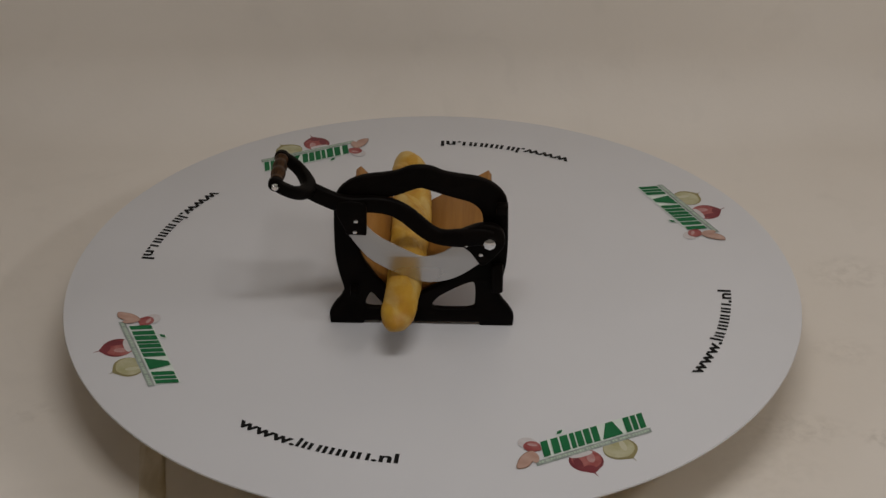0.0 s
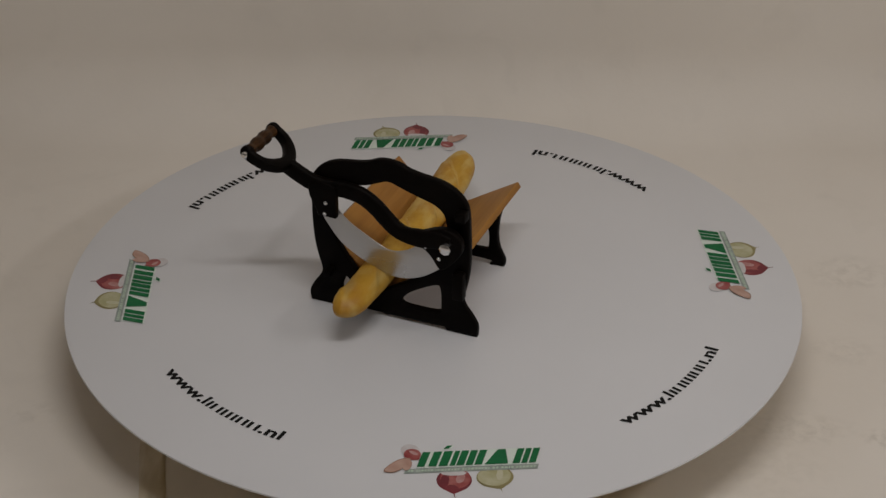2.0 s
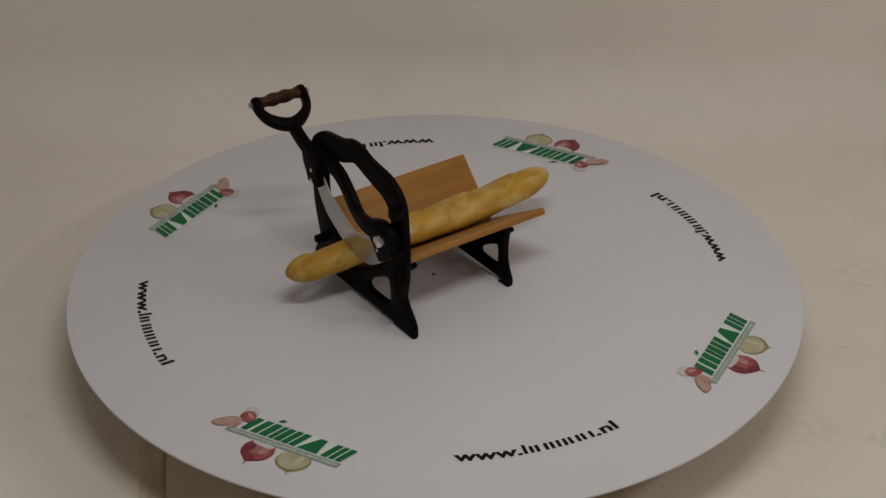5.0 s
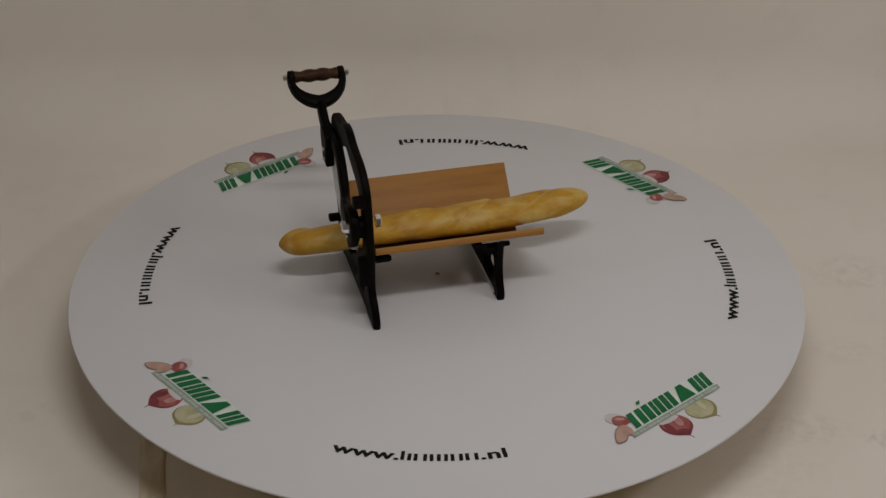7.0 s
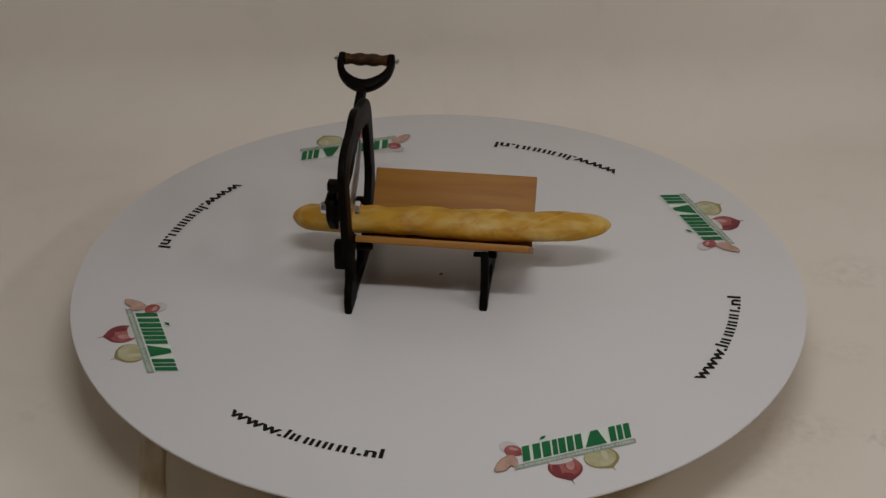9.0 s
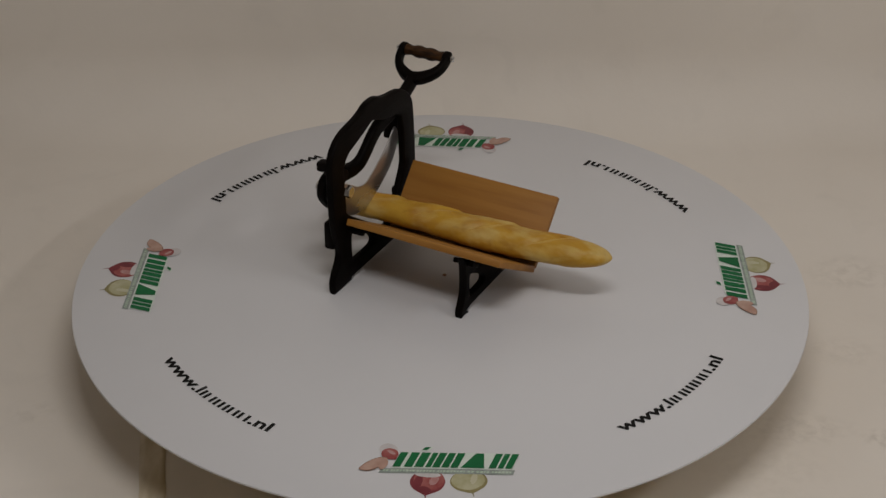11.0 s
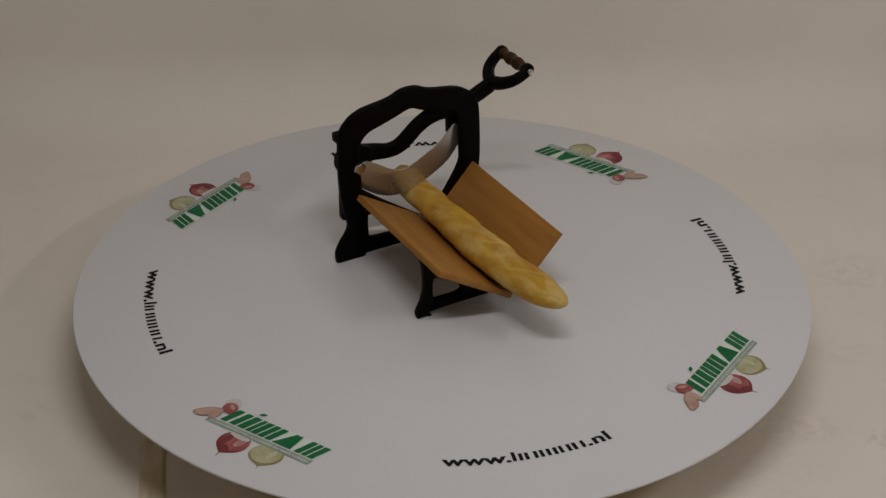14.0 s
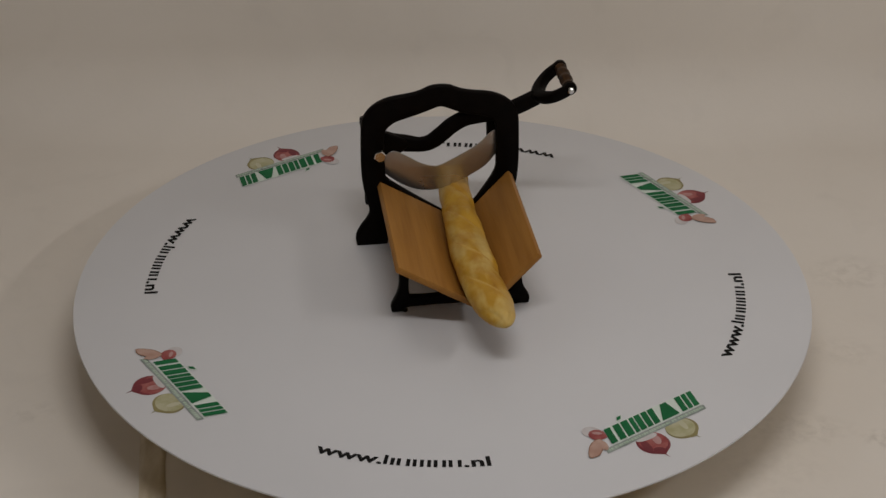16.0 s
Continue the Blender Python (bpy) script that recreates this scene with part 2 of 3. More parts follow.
def tape_strip():
    """A strip of yellowed clear tape stuck to the sheet, slightly buckled."""
    bm = bmesh.new()
    rows = []
    for i in range(25):
        y = -0.10 - 0.62 * i / 24
        mid = -0.436 + 0.13 * (-0.279 - y) + 0.004 * noise.noise(Vector((y * 11, 0, 3)))
        row = []
        for k in range(5):
            x = mid - 0.004 + 0.040 * (k / 4 - 0.5) + 0.001 * noise.noise(Vector((y * 9, k, 0)))
            row.append(bm.verts.new((x, y, 0.0036 + 0.0030 * abs(noise.noise(Vector((x * 70, y * 14, 5)))))))
        rows.append(row)
    for r, q in zip(rows, rows[1:]):
        for k in range(4):
            bm.faces.new((r[k], r[k + 1], q[k + 1], q[k]))
    ob = part("tape_strip", bm, TAPE, None, smooth=60)
    sol = ob.modifiers.new("film", "SOLIDIFY")
    sol.thickness = 0.0006
    return tagged(ob, "yellowed clear tape stuck on the paper sweep", "tape")


tape_strip()


# ---------------------------------------------------------------- turntable
def turntable():
    root = new("turntable")
    root.empty_display_size = 0.1
    off = Vector((-0.0079, 0.0010, 0.0))
    R, T = 0.600, 0.0045
    prof = [(-T, 0.001), (-T, R - 0.006), (-T + 0.001, R - 0.0012), (-0.0028, R), (-0.0010, R - 0.0002), (-0.0003, R - 0.0006), (0.0, R - 0.0014), (0.0, 0.001)]
    part("disc", lathe(prof, (0, 0, 1), off, 192), PLASTIC, root, "round white satin plastic disc", 30)
    # Unseen sheet added below the disc as a warm reflector.
    part("bounce_underlay", lathe([(-T - 0.005, 0.001), (-T - 0.005, R - 0.010), (-T - 0.0005, R - 0.008), (-T - 0.0005, 0.001)], (0, 0, 1), off, 128), WARMBOUNCE, root, "unseen brown underside added to bounce warm light")
    part("drum", lathe([(-TOP + 0.003, 0.16), (-TOP + 0.006, 0.17), (-0.03, 0.17), (-0.0135, 0.16)], (0, 0, 1), (0, 0, 0), 64), DRUM, root, "cream painted turning base")
    part("hole", lathe([(0.0002, 0.0035), (0.0012, 0.0032)], (0, 0, 1), (-0.0165, 0.0040, 0), 12), CLOVEEDGE, root, "small brown screw head")
    glyphs = {}
    for k in range(4):
        web_address(root, off, radians((-110.4, -18.75, 73.8, 158.2)[k]), glyphs, (0.487, 0.487, 0.493, 0.495)[k])
        fruit_mark(root, off, radians((-62.0, -153.9, 28.4, 118.5)[k]), (0.499, 0.501, 0.505, 0.504)[k])
    return root


def flat(bm, outline, z=0.0006):
    """A thin printed patch from (x, y) corners, raised by its ink."""
    face = bm.faces.new([bm.verts.new((x, y, z)) for x, y in outline])
    return face


def glyph(ch, w, plain):
    """One printed character as a mesh; plain ones are upright bars."""
    bm = bmesh.new()
    if plain:
        stem, tall = 5.4, 15.6
        count = 3 if ch == "m" else 2
        for i in range(count):
            x = (i / (count - 1) - 0.5) * (w - stem - 3.2)
            top = 20.5 if ch == "h" and i == 0 else tall
            flat(bm, [((x - stem / 2) / 1000, 0), ((x + stem / 2) / 1000, 0), ((x + stem / 2) / 1000, top / 1000), ((x - stem / 2) / 1000, top / 1000)], 0.0006)
    else:
        cu = bpy.data.curves.new("letter", "FONT")
        cu.body, cu.size, cu.align_x, cu.offset = ch, 0.0290, "CENTER", 0.0009
        ob = bpy.data.objects.new("letter", cu)
        scene.collection.objects.link(ob)
        bpy.context.view_layer.update()
        me = bpy.data.meshes.new_from_object(ob.evaluated_get(bpy.context.evaluated_depsgraph_get()))
        bm.from_mesh(me)
        bpy.data.objects.remove(ob)
        bpy.data.meshes.remove(me)
        bmesh.ops.translate(bm, verts=bm.verts, vec=(0, 0, 0.0006))
        bmesh.ops.scale(bm, verts=bm.verts, vec=(1.42, 1, 1))
    me = bpy.data.meshes.new("letter")
    bm.to_mesh(me)
    bm.free()
    me.materials.append(BLACKINK)
    return me


def web_address(root, off, mid, glyphs, base):
    """Characters set one by one along a circle; the trade name in the middle stays plain bars."""
    row = [("w", 28.8), ("w", 28.8), ("w", 28.8), (".", 8.3), ("h", 18.2), ("e", 22.0), ("m", 29.0), ("a", 20.6), ("n", 21.5), (".", 10), ("n", 20.6), ("l", 10)]
    at = -sum(w for _, w in row) / 2
    for i, (ch, w) in enumerate(row):
        ang = mid + (at + w / 2) / 1000 / base * 1.035
        at += w
        key = (ch, 4 <= i <= 8)
        if key not in glyphs:
            glyphs[key] = glyph(ch, w, key[1])
        ob = new("letter", glyphs[key])
        ob.parent = root
        ob.matrix_basis = Matrix.Translation(off + Vector((base * math.cos(ang), base * math.sin(ang), 0))) @ Matrix.Rotation(ang + math.pi / 2, 4, "Z")


def blob(cx, cy, rx, ry, turn=0.0, tip=0.0, n=48, wob=0.0):
    """A rounded bulb outline with a drawn-out tip at its far end."""
    out = []
    for k in range(n):
        t = 2 * math.pi * k / n
        r = 1 + tip * max(0.0, math.cos(t)) ** 24 + wob * math.sin(3 * t)
        x, y = rx * r * math.cos(t), ry * (1 + wob * math.sin(2 * t)) * math.sin(t)
        out.append(((cx + x * math.cos(turn) - y * math.sin(turn)) / 1000, (cy + x * math.sin(turn) + y * math.cos(turn)) / 1000))
    return out


def fruit_mark(root, off, mid, out):
    """Plain coloured mark: slanted green strokes over a pale band, with painted bulbs round it. Local x runs along the rim, y inwards."""
    m = Matrix.Translation(off + Vector((out * math.cos(mid), out * math.sin(mid), 0))) @ Matrix.Rotation(mid + math.pi / 2 - radians(3.2), 4, "Z")
    holder = None

    def lay(name, outlines, mat, z, label=""):
        nonlocal holder
        bm = bmesh.new()
        for o in outlines:
            flat(bm, o, z)
        bmesh.ops.transform(bm, matrix=m, verts=bm.verts)
        ob = part(name, bm, mat, holder or root, label, 0)
        holder = holder or ob
        return ob

    mm = lambda pts: [(x / 1000, y / 1000) for x, y in pts]
    lay("printed_mark", [mm([(-101, -9.5), (86, -9.5), (89, 0.5), (-97, 0.5)])], GREYINK, 0.0009, "green mark with painted onions and shallots")
    lay("halo", [mm([(-83, 1.5), (86, 1.5), (95, 38), (-68, 38)]), mm([(-45, 40), (-33, 40), (-26, 50), (-36, 50)])], HALOINK, 0.0007)
    lean, lo, hi = 0.33, 3.5, 36.0
    bars = ((-82.5, -71.5, 1), (-66.5, -55, 1), (-52, -39.5, 1), (-36.5, -29, 1), (-27, -16.5, 1), (-14, -4, 1), (-1.5, 9, 1), (13, 46, 0.34), (52, 62, 1), (64.5, 72.5, 1), (75, 84.5, 1))
    for x0, x1, taper in bars:
        mid, half = (x0 + x1) / 2 + lean * (hi - lo), (x1 - x0) / 2 * taper
        lay("stroke", [mm([(x0, lo), (x1, lo), (mid + half, hi), (mid - half, hi)])], GREENINK, 0.0016)
    lay("stroke", [mm([(-42, 42), (-35, 42), (-29, 48.5), (-37, 48.5)])], GREENINK, 0.0016)
    rng = random.Random(4)
    lines, x = [], -95.0
    while x < 82:
        n = rng.uniform(1.8, 4.2)
        lines.append(mm([(x, -6.6), (x + n, -6.6), (x + n + 0.8, -2.4), (x + 0.8, -2.4)]))
        x += n + rng.choice((1.3, 1.5, 1.8, 4.0))
    lay("small_print", lines, PALEGREEN, 0.0012, "pale row of tiny print")["kind"] = "stuff"
    hair = lambda x, y, a, n: mm([(x - 1.6, y), (x + 1.6, y), (x + n * math.cos(a) + 0.3, y + n * math.sin(a)), (x + n * math.cos(a) - 0.3, y + n * math.sin(a))])
    lay("red_bulb_rim", [blob(-32, -27, 25, 24.5, radians(-95), 0.16)], WINEINK, 0.0003)
    lay("red_bulb_tip", [hair(-35, -50, radians(-84), 15)], WINEINK, 0.00042)
    lay("red_bulb", [blob(-30, -24, 22, 21.5, radians(-95), 0.06)], REDINK, 0.0005, "painted red onion")
    lay("red_bulb_shade", [blob(-45, -28, 6, 15, radians(-10)), blob(-35, -44, 6, 9, radians(60))], WINEINK, 0.0006)
    lay("red_bulb_shine", [blob(-23, -24, 6, 11, radians(-20))], WHITEINK, 0.0007)
    lay("red_bulb_neck", [blob(-32, -12, 18, 6, radians(-4))], SKININK, 0.0008)
    lay("yellow_bulb_rim", [blob(25, -24, 23, 26, radians(-78), 0.14)], OLIVEINK, 0.0004)
    lay("yellow_bulb_tip", [hair(29, -43, radians(-76), 14)], OLIVEINK, 0.00052)
    lay("yellow_bulb", [blob(24, -22, 20.5, 23.4, radians(-78), 0.05)], YELLOWINK, 0.0006, "painted pale yellow onion")
    lay("yellow_bulb_shine", [blob(32, -19, 4.5, 12, radians(-10))], PALEYELLOW, 0.0007)
    lay("cut_bulb_rim", [blob(-89, 42, 12.5, 14.5, radians(35))], SKININK, 0.0010)
    lay("cut_bulb", [blob(-87, 32, 12.5, 12, radians(-55), 0.2)], REDINK, 0.0015, "painted red shallot half")
    lay("cut_bulb_shine", [blob(-85, 35, 3, 7.5, radians(50))], WHITEINK, 0.0017)
    lay("clove_rim", [blob(-109, 8, 22, 10.0, radians(36), 0.1, 28, 0.08)], CLOVEEDGE, 0.0016)
    lay("clove", [blob(-109, 8, 20.6, 8.7, radians(36), 0.1, 28, 0.08)], PINKINK, 0.0018, "painted pink shallot clove")
    lay("clove", [blob(-95, 8, 12, 6, radians(75), 0.2)], PINKINK, 0.0020)


table = turntable()
tagged(table, "round white turntable disc printed with marks and web addresses", "turntable")


# ---------------------------------------------------------------- bread slicer
def bread_slicer():
    root = new("bread_slicer")
    root.empty_display_size = 0.1
    cx = 4.0
    half = [(144, 0, 1), (145, 18), (137, 35), (126, 50), (121, 64), (126, 86), (131, 112), (133, 140), (133, 180), (131, 222), (124, 240), (110, 254),
            (92, 263), (74, 267), (52, 270), (34, 274), (17, 281)]
    foot = [(92, 0, 1), (90, 5, 1)]
    outer = [(cx + x, *r) for x, *r in half] + [(cx, 283)] + [(cx - x, *r) for x, *r in half[::-1]] + [(cx - x, *r) for x, *r in foot] + [(cx + x, *r) for x, *r in foot[::-1]]
    window = [(4, 246), (24, 240), (42, 234), (62, 228), (80, 222), (93, 211), (98, 196), (98, 170), (97, 138), (93, 121), (52, 90), (12, 63), (-10, 49), (-27, 42),
              (-50, 66), (-86, 120), (-90, 150), (-90, 180), (-88, 206), (-81, 220), (-60, 227), (-34, 232), (-14, 240)]
    hole_r = [(23, 32), (26, 46), (44, 61), (78, 79), (87, 75), (88, 45), (84, 33), (60, 30)]
    hole_l = [(-83, 33), (-80, 50), (-74, 58), (-65, 48), (-57, 36), (-62, 30)]
    arch = plate([spline(outer), spline(window), spline(hole_r), spline(hole_l)], -0.0065, 0.006, 0.0035)
    lean = Matrix(((1, 0, 0, 0), (0, 1, -0.034, 0), (0, 0, 1.017, 0), (0, 0, 0, 1)))
    bmesh.ops.transform(arch, matrix=lean, verts=arch.verts)
    part("front_frame", arch, IRON, root, "black cast iron arch with two flared feet")
    # lugs on the front of the arch
    part("guide_lug", box(0.118, 0.136, -0.030, -0.010, 0.214, 0.230, 0.003), IRON, root)
    part("stop_lug", box(0.112, 0.131, -0.024, -0.006, 0.071, 0.120, 0.004), IRON, root)
    part("guide_lug", box(-0.106, -0.093, -0.028, -0.006, 0.063, 0.075, 0.003), IRON, root)

    # rear stand
    rear = [(112, 0, 1), (113, 12), (104, 32), (100, 52), (101, 80), (106, 108, 1), (88, 94), (40, 65), (-6, 37), (-26, 26), (-46, 42), (-86, 88), (-101, 106, 1),
            (-100, 80), (-98, 52), (-101, 32), (-111, 12), (-110, 0, 1), (-84, 0, 1), (-78, 8), (80, 8), (86, 0, 1)]
    rhole = [(34, 28), (40, 44), (76, 65), (84, 62), (84, 34), (78, 27)]
    lhole = [(-82, 28), (-82, 60), (-76, 60), (-56, 36), (-58, 27)]
    part("rear_frame", plate([spline(rear), spline(rhole), spline(lhole)], 0.206, 0.219, 0.003), IRON, root, "black cast iron rear stand with two feet")
    for x, z, a in ((0.086, 0.090, 30.5), (-0.086, 0.088, -47)):
        bm = box(-0.012, 0.012, 0.194, 0.230, -0.004, 0.004, 0.0015)
        bmesh.ops.transform(bm, matrix=pose(x, 0, z, 0, -a, 0), verts=bm.verts)
        part("bracket", bm, IRON, root)
    bm = lathe([(0.009, 0.006), (0.030, 0.006), (0.034, 0.004)], (0, 1, 0), (0.100, 0, 0.100), 14)
    part("board_peg", bm, IRON, root)

    # the two boards of the cradle
    def board(top, low, y0, y1, thick):
        a, b = Vector((top[0], 0, top[1])) / 1000, Vector((low[0], 0, low[1])) / 1000
        n = Vector((-(b - a).z, 0, (b - a).x)).normalized()
        n = n if n.z < 0 else -n
        c = [a, b, b + n * thick, a + n * thick]
        return slab([(p.x, y0, p.z) for p in c], (0, y1 - y0, 0), 0.0015)

    part("cradle_board", board((107, 124), (-25, 43), 0.0075, 0.282, 0.011), BEECH, root, "shallow beech board")
    part("cradle_board", board((-109, 130), (-26, 40), 0.0075, 0.279, 0.011), BEECH, root, "steep beech board")

    # lever with its blade
    lane = -0.023
    run = spline([(-160, 251), (-138, 240), (-118, 232), (-96, 228), (-66, 228), (-40, 224), (-18, 212), (0, 196), (18, 181), (40, 173), (67, 171), (92, 175), (112, 172)], False, 5)
    bulge = lambda x, at, wide: math.exp(-((x - at) / wide) ** 4)
    path = [(x / 1000, lane - 0.0085 * (x + 160) / 270 + 0.009 * bulge(x, -28, 72), (z - 4.0 * bulge(x, -30, 70) - 2.5 * bulge(x, -140, 40) + 4 * bulge(x, 85, 40)) / 1000) for x, z in run]
    bm = sweep(bmesh.new(), path, [0.0225 + 0.0055 * bulge(x, -30, 70) + 0.0055 * bulge(x, -140, 40) + 0.008 * bulge(x, 85, 40) for x, z in run], 0.015, (0, 1, 0), 16)
    lever = part("lever", bm, IRON, root, "curved black cast iron lever")
    part("blade_block", plate([spline([(-120, 232), (-98, 236), (-79, 230), (-77, 205), (-78, 177, 1), (-108, 178, 1), (-112, 190), (-122, 212)])], lane - 0.010, lane + 0.004, 0.003), IRON, lever)
    part("hub", plate([spline([(54, 176), (84, 195), (110, 199), (128, 188), (132, 166), (120, 146), (104, 130), (94, 130), (80, 150)])], lane - 0.011, lane + 0.0035, 0.003), IRON, lever)
    part("boss", lathe([(-0.0195, 0.017), (-0.0110, 0.017), (-0.0095, 0.015)], (0, 1, 0), (0.113, 0, 0.170), 24), IRON, lever)
    blade = [(-105, 166, 1), (-90, 192), (-63, 168), (-41, 154), (-5, 135), (13, 131), (36, 138), (58, 152), (84, 163), (104, 140), (98, 123, 1), (68, 100), (41, 88), (13, 85), (-14, 92), (-46, 107), (-78, 129)]
    part("blade", plate([spline([(x, z + 3, *c) for x, z, *c in blade])], -0.0190, -0.0170, 0.0005), STEEL, lever, "polished curved steel blade")
    for x, z in ((-93, 203), (-95, 184), (74, 165), (96, 148)):
        part("rivet", lathe([(0, 0.0035), (-0.0015, 0.0033), (-0.0025, 0.002)], (0, 1, 0), (x / 1000, lane - 0.010 if x < 0 else lane - 0.011, z / 1000), 12), CHROME, lever, "small bright rivet")
    # yoke and turned grip
    stem, grip = Vector((-0.158, lane, 0.250)), Vector((-0.2065, -0.022, 0.282))
    ahead = (grip - stem).normalized()
    reach = (grip - stem).length
    across = Vector((0, 1, 0))
    up = ahead.cross(across)
    bm = bmesh.new()
    R0 = reach * 1000
    curve = spline([(R0 + 6, -42), (R0 - 12, -43), (R0 - 31, -36), (R0 - 46, -19), (R0 - 52, 0), (R0 - 46, 19), (R0 - 31, 36), (R0 - 12, 43), (R0 + 6, 42)], False, 5)
    sweep(bm, [stem + ahead * (s / 1000) + across * (y / 1000) for s, y in curve], [0.0215 - 0.010 * min(1, abs(y) / 43) ** 2 for s, y in curve], 0.020, up, 12)
    yoke = part("yoke", bm, IRON, lever, "forked black end of the lever")
    half = [(0.039, 0.0078), (0.036, 0.0098), (0.032, 0.0098), (0.028, 0.0084), (0.023, 0.0086), (0.016, 0.0108), (0.009, 0.0112), (0.004, 0.0100), (0.0, 0.0094)]
    prof = [(-a, r) for a, r in half] + [(a, r) for a, r in half[-2::-1]]
    part("grip", lathe(prof, across, grip, 20), GRIPWOOD, lever, "turned dark wooden grip")
    for s in (-1, 1):
        part("grip_eye", lathe([(s * 0.036, 0.010), (s * 0.038, 0.0115), (s * 0.045, 0.0115), (s * 0.047, 0.010)], across, grip, 16), IRON, lever)
        part("grip_nut", lathe([(s * 0.047, 0.0035), (s * 0.050, 0.0035), (s * 0.0505, 0.0058), (s * 0.054, 0.0052), (s * 0.056, 0.003)], across, grip, 8), CHROME, lever, "small bright domed nut")
    # pivot
    part("pivot_bolt", lathe([(-0.046, 0.006), (-0.044, 0.0095), (-0.038, 0.0105), (-0.030, 0.0105)], (0, 1, 0), (0.109, 0, 0.172), 8), CHROME, root, "bright steel pivot bolt head")
    part("pivot_nut", lathe([(0.009, 0.0105), (0.015, 0.0105), (0.017, 0.009)], (0, 1, 0), (0.107, 0, 0.174), 6), CHROME, root, "bright hexagonal pivot nut")
    return root


slicer = bread_slicer()
tagged(slicer, "black cast iron lever bread slicer with beech cradle", "bread slicer")


# ---------------------------------------------------------------- baguette
def crust_material():
    m = material("baked_crust", (0.575, 0.335, 0.040), (0.46, 0.235, 0.022), 0.48, 0, 15, 140, 0.3, stretch=(1.6, 0.8, 1.6), depth=0.002, mixing=(0.36, 0.64), gloss=0.3)
    streaked(m, (0.61, 0.43, 0.135), 13, (2.0, 0.9, 2.0), (0.47, 0.62), 0.9, 4, 0.4)
    streaked(m, (0.34, 0.130, 0.014), 14, (1.5, 1.0, 1.5), (0.50, 0.70), 0.45, 4, 0.4)
    streaked(m, (0.24, 0.085, 0.012), 38, (1.3, 0.8, 1.3), (0.60, 0.78), 0.32, 6, 0.6)
    return m


CRUST = crust_material()
# Browned base, deepened to carry the shade between loaf and boards.
SHADEDBASE = material("browned_shaded_crust", (0.17, 0.062, 0.014), (0.11, 0.036, 0.008), 0.6, 0, 30, 200, 0.3, depth=0.002)
PALECRUST = material("pale_crust", (0.58, 0.36, 0.075), (0.49, 0.26, 0.040), 0.5, 0, 45, 200, 0.3, depth=0.002)


PITCH, SLANT = 104.0, 46.0      # millimetres between the scores, and how far each runs along the loaf


def loaf_point(t, a, lift=0.0):
    """A point of the loaf's skin: t runs along it from 0 to 1, a is the angle round it."""
    y = -0.123 + 0.530 * t
    end = min(t / 0.085, (1 - t) / 0.125, 1.0)
    taper = max(0.02, 1 - (1 - end) ** 2.3) ** 0.56
    wide = 0.0258 + 0.0012 * min(1.0, t / 0.25) + 0.0060 * math.exp(-((t - 0.64) / 0.26) ** 2) + 0.0010 * math.exp(-((t - 0.86) / 0.08) ** 2)
    tall = 0.0212 - 0.0010 * min(1.0, t / 0.3) + 0.0040 * math.exp(-((t - 0.55) / 0.28) ** 2) + 0.0012 * math.exp(-((t - 0.86) / 0.08) ** 2)
    x = -0.033 + 0.014 * math.sin(math.pi * t) ** 0.7 - 0.006 * max(0.0, t - 0.75) / 0.25
    z = 0.0688 + 0.0127 * min(1.0, t / 0.4) + 0.0045 * max(0.0, (t - 0.55) / 0.45) ** 1.5
    top = max(0.0, math.sin(a))
    wave = ((y * 1000 + SLANT * math.cos(a)) / PITCH) % 1.0
    ear = wave if wave < 0.90 else (1.0 - wave) / 0.10 * 0.90
    ridge = 0.0042 * (ear - 0.45) * top ** 0.55
    lump = 0.0017 * noise.noise(Vector((math.cos(a) * 1.1, math.sin(a) * 1.1, y * 24))) + 0.0006 * noise.noise(Vector((math.cos(a) * 4, math.sin(a) * 4, y * 110)))
    under = max(0.0, -math.sin(a))
    flatten = 1.0 - 0.09 * under ** 0.5
    return Vector((x + ((wide + ridge + lump) * taper + lift) * math.cos(a), y, z + ((tall + ridge + lump) * taper + lift) * math.sin(a) * flatten))


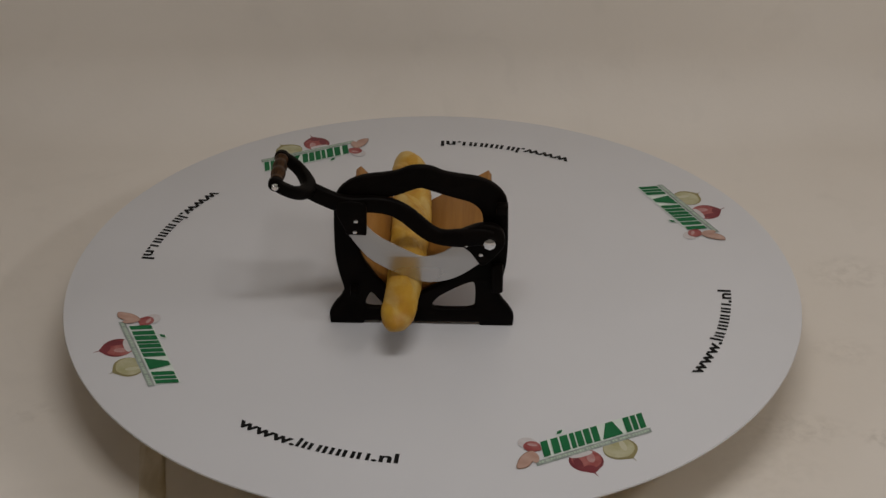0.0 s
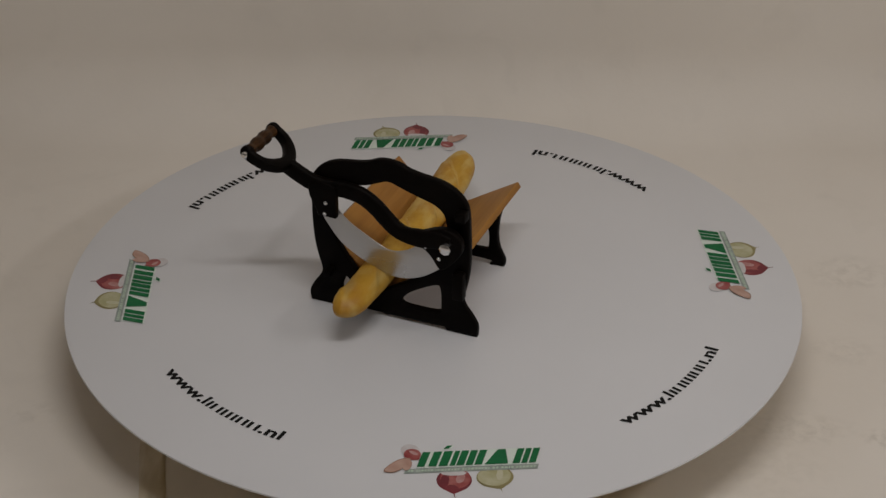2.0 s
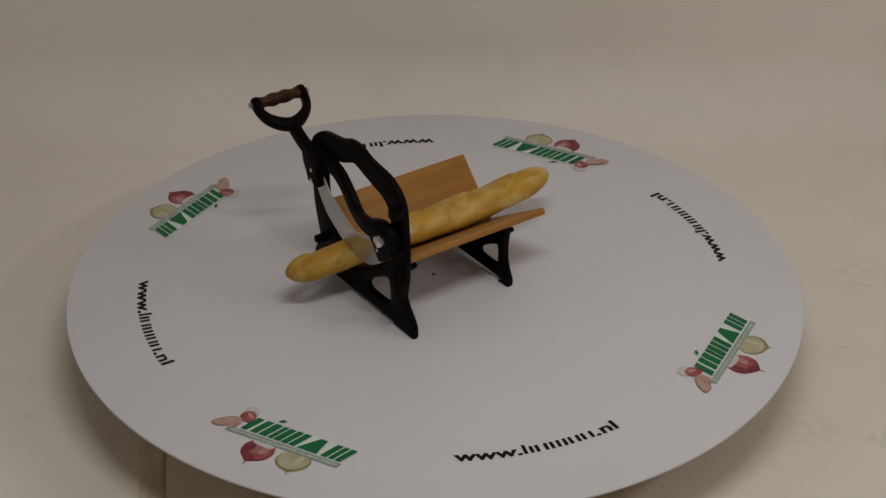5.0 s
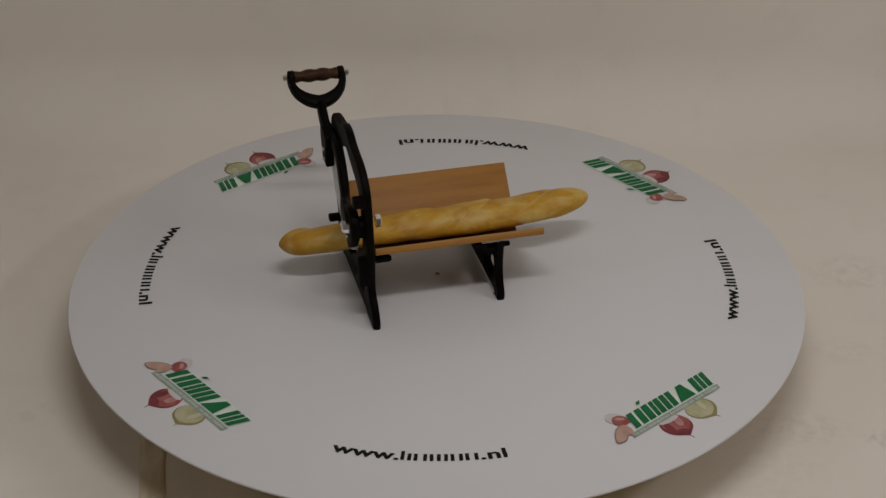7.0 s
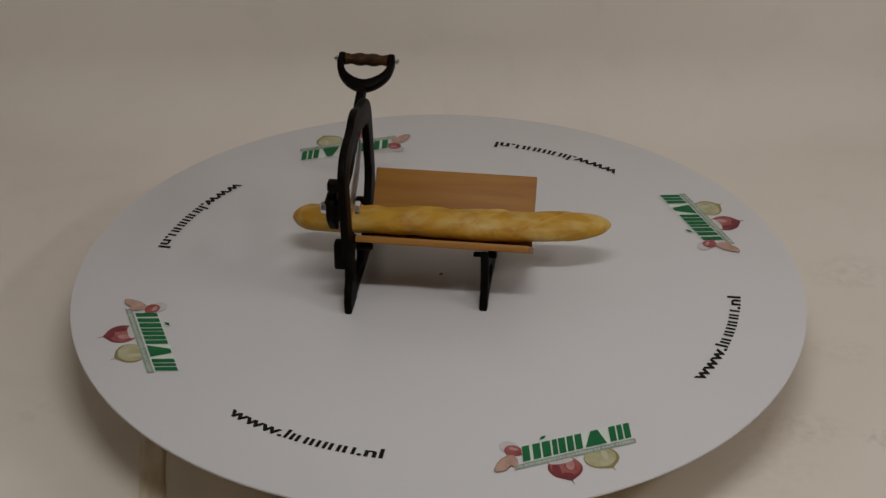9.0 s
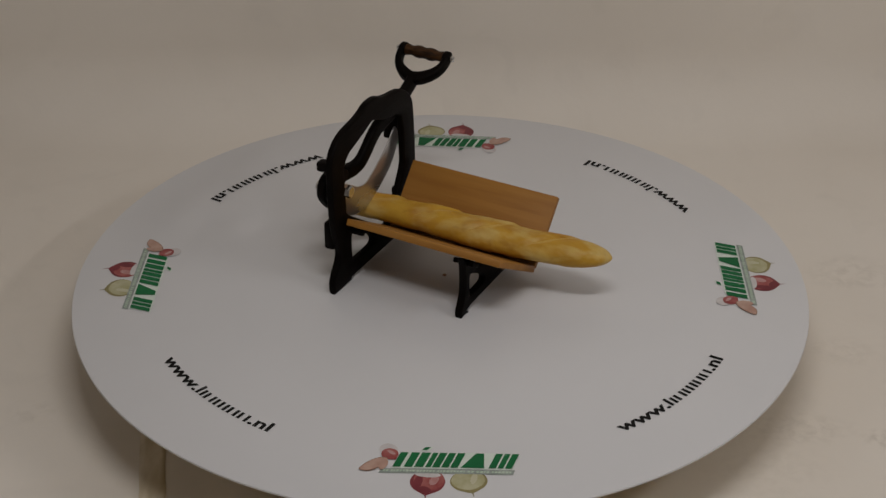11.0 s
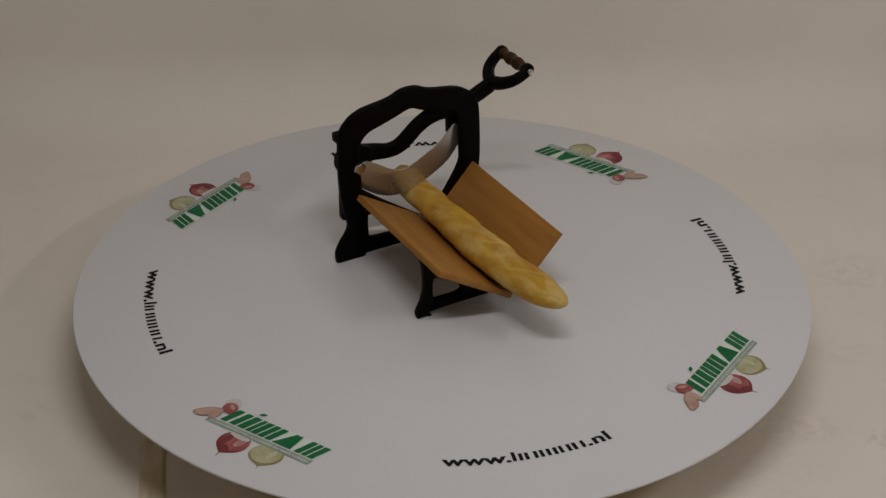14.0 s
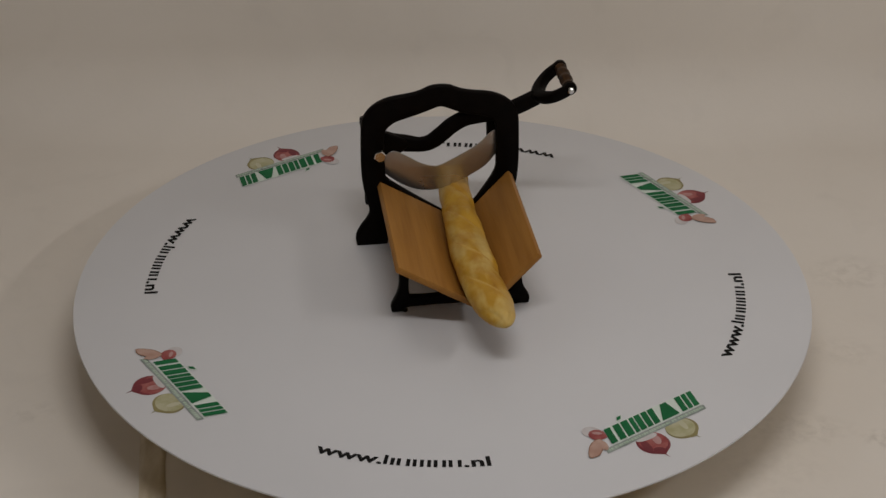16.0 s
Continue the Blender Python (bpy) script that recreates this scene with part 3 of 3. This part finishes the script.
def skin(rows, closed):
    bm = bmesh.new()
    grid = [[bm.verts.new(p) for p in row] for row in rows]
    n = len(grid[0])
    for r, q in zip(grid, grid[1:]):
        for k in range(n if closed else n - 1):
            bm.faces.new((r[k], r[(k + 1) % n], q[(k + 1) % n], q[k]))
    if closed:
        bm.faces.new(grid[0][::-1])
        bm.faces.new(grid[-1])
    return bm


def baguette_loaf():
    """A long loaf: uneven radius, tapered round ends, slanted scored slashes in a paler crust. Its origin lies in the slicer's middle."""
    n, seg = 220, 48
    body = part("baguette", skin([[loaf_point(i / n, 2 * math.pi * k / seg) for k in range(seg)] for i in range(n + 1)], True), CRUST, None, "", 70)
    for turn in range(-1, 3):
        rows = []
        for i in range(25):
            u = i / 24
            a = radians(35 + 105 * u)
            width = 0.0088 * math.sin(math.pi * u) ** 0.6 * (1 + 0.4 * noise.noise(Vector((u * 4, turn * 5.3, 1))))
            y = ((turn + 1.0) * PITCH - SLANT * math.cos(a)) / 1000 + width
            row = []
            for k in range(7):
                v = k / 6 * 2 - 1
                row.append(loaf_point(min(0.97, max(0.02, (y + width * v + 0.123) / 0.530)), a, 0.0003 * (1 - v * v) * math.sin(math.pi * u) - 0.0005 * v * v))
            rows.append(row)
        part("score", skin(rows, False), PALECRUST, body, "paler scored slash", 70)
    # Dark strip under the loaf: baked brown plus painted contact shade.
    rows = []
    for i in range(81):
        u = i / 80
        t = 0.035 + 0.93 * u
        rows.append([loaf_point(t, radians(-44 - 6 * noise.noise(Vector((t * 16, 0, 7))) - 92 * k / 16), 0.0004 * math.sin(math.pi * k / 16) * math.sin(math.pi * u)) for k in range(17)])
    part("shaded_underside", skin(rows, False), SHADEDBASE, body, "browned underside darkened with painted contact shade", 70)
    return body


loaf = baguette_loaf()
tagged(loaf, "golden crusty baguette lying in the slicer's cradle", "bread")


# ---------------------------------------------------------------- movement
def motions():
    """The disc turns clockwise as seen from above, and carries the slicer and the loaf with it."""
    turn = lambda t: -10.6556 * t - 0.5145 * (t * t - 16 * t) / 64
    rest = pose(-0.0297, -0.1280, 0, 0, 0, -1.7)
    for thing, own in ((table, Matrix.Identity(4)), (slicer, rest), (loaf, rest)):
        rows = []
        for k in range(33):
            t = k * 0.5
            rows.append((t, pose(0, 0, TOP, 0, 0, turn(t)) @ own))
        walk(thing, rows)


motions()
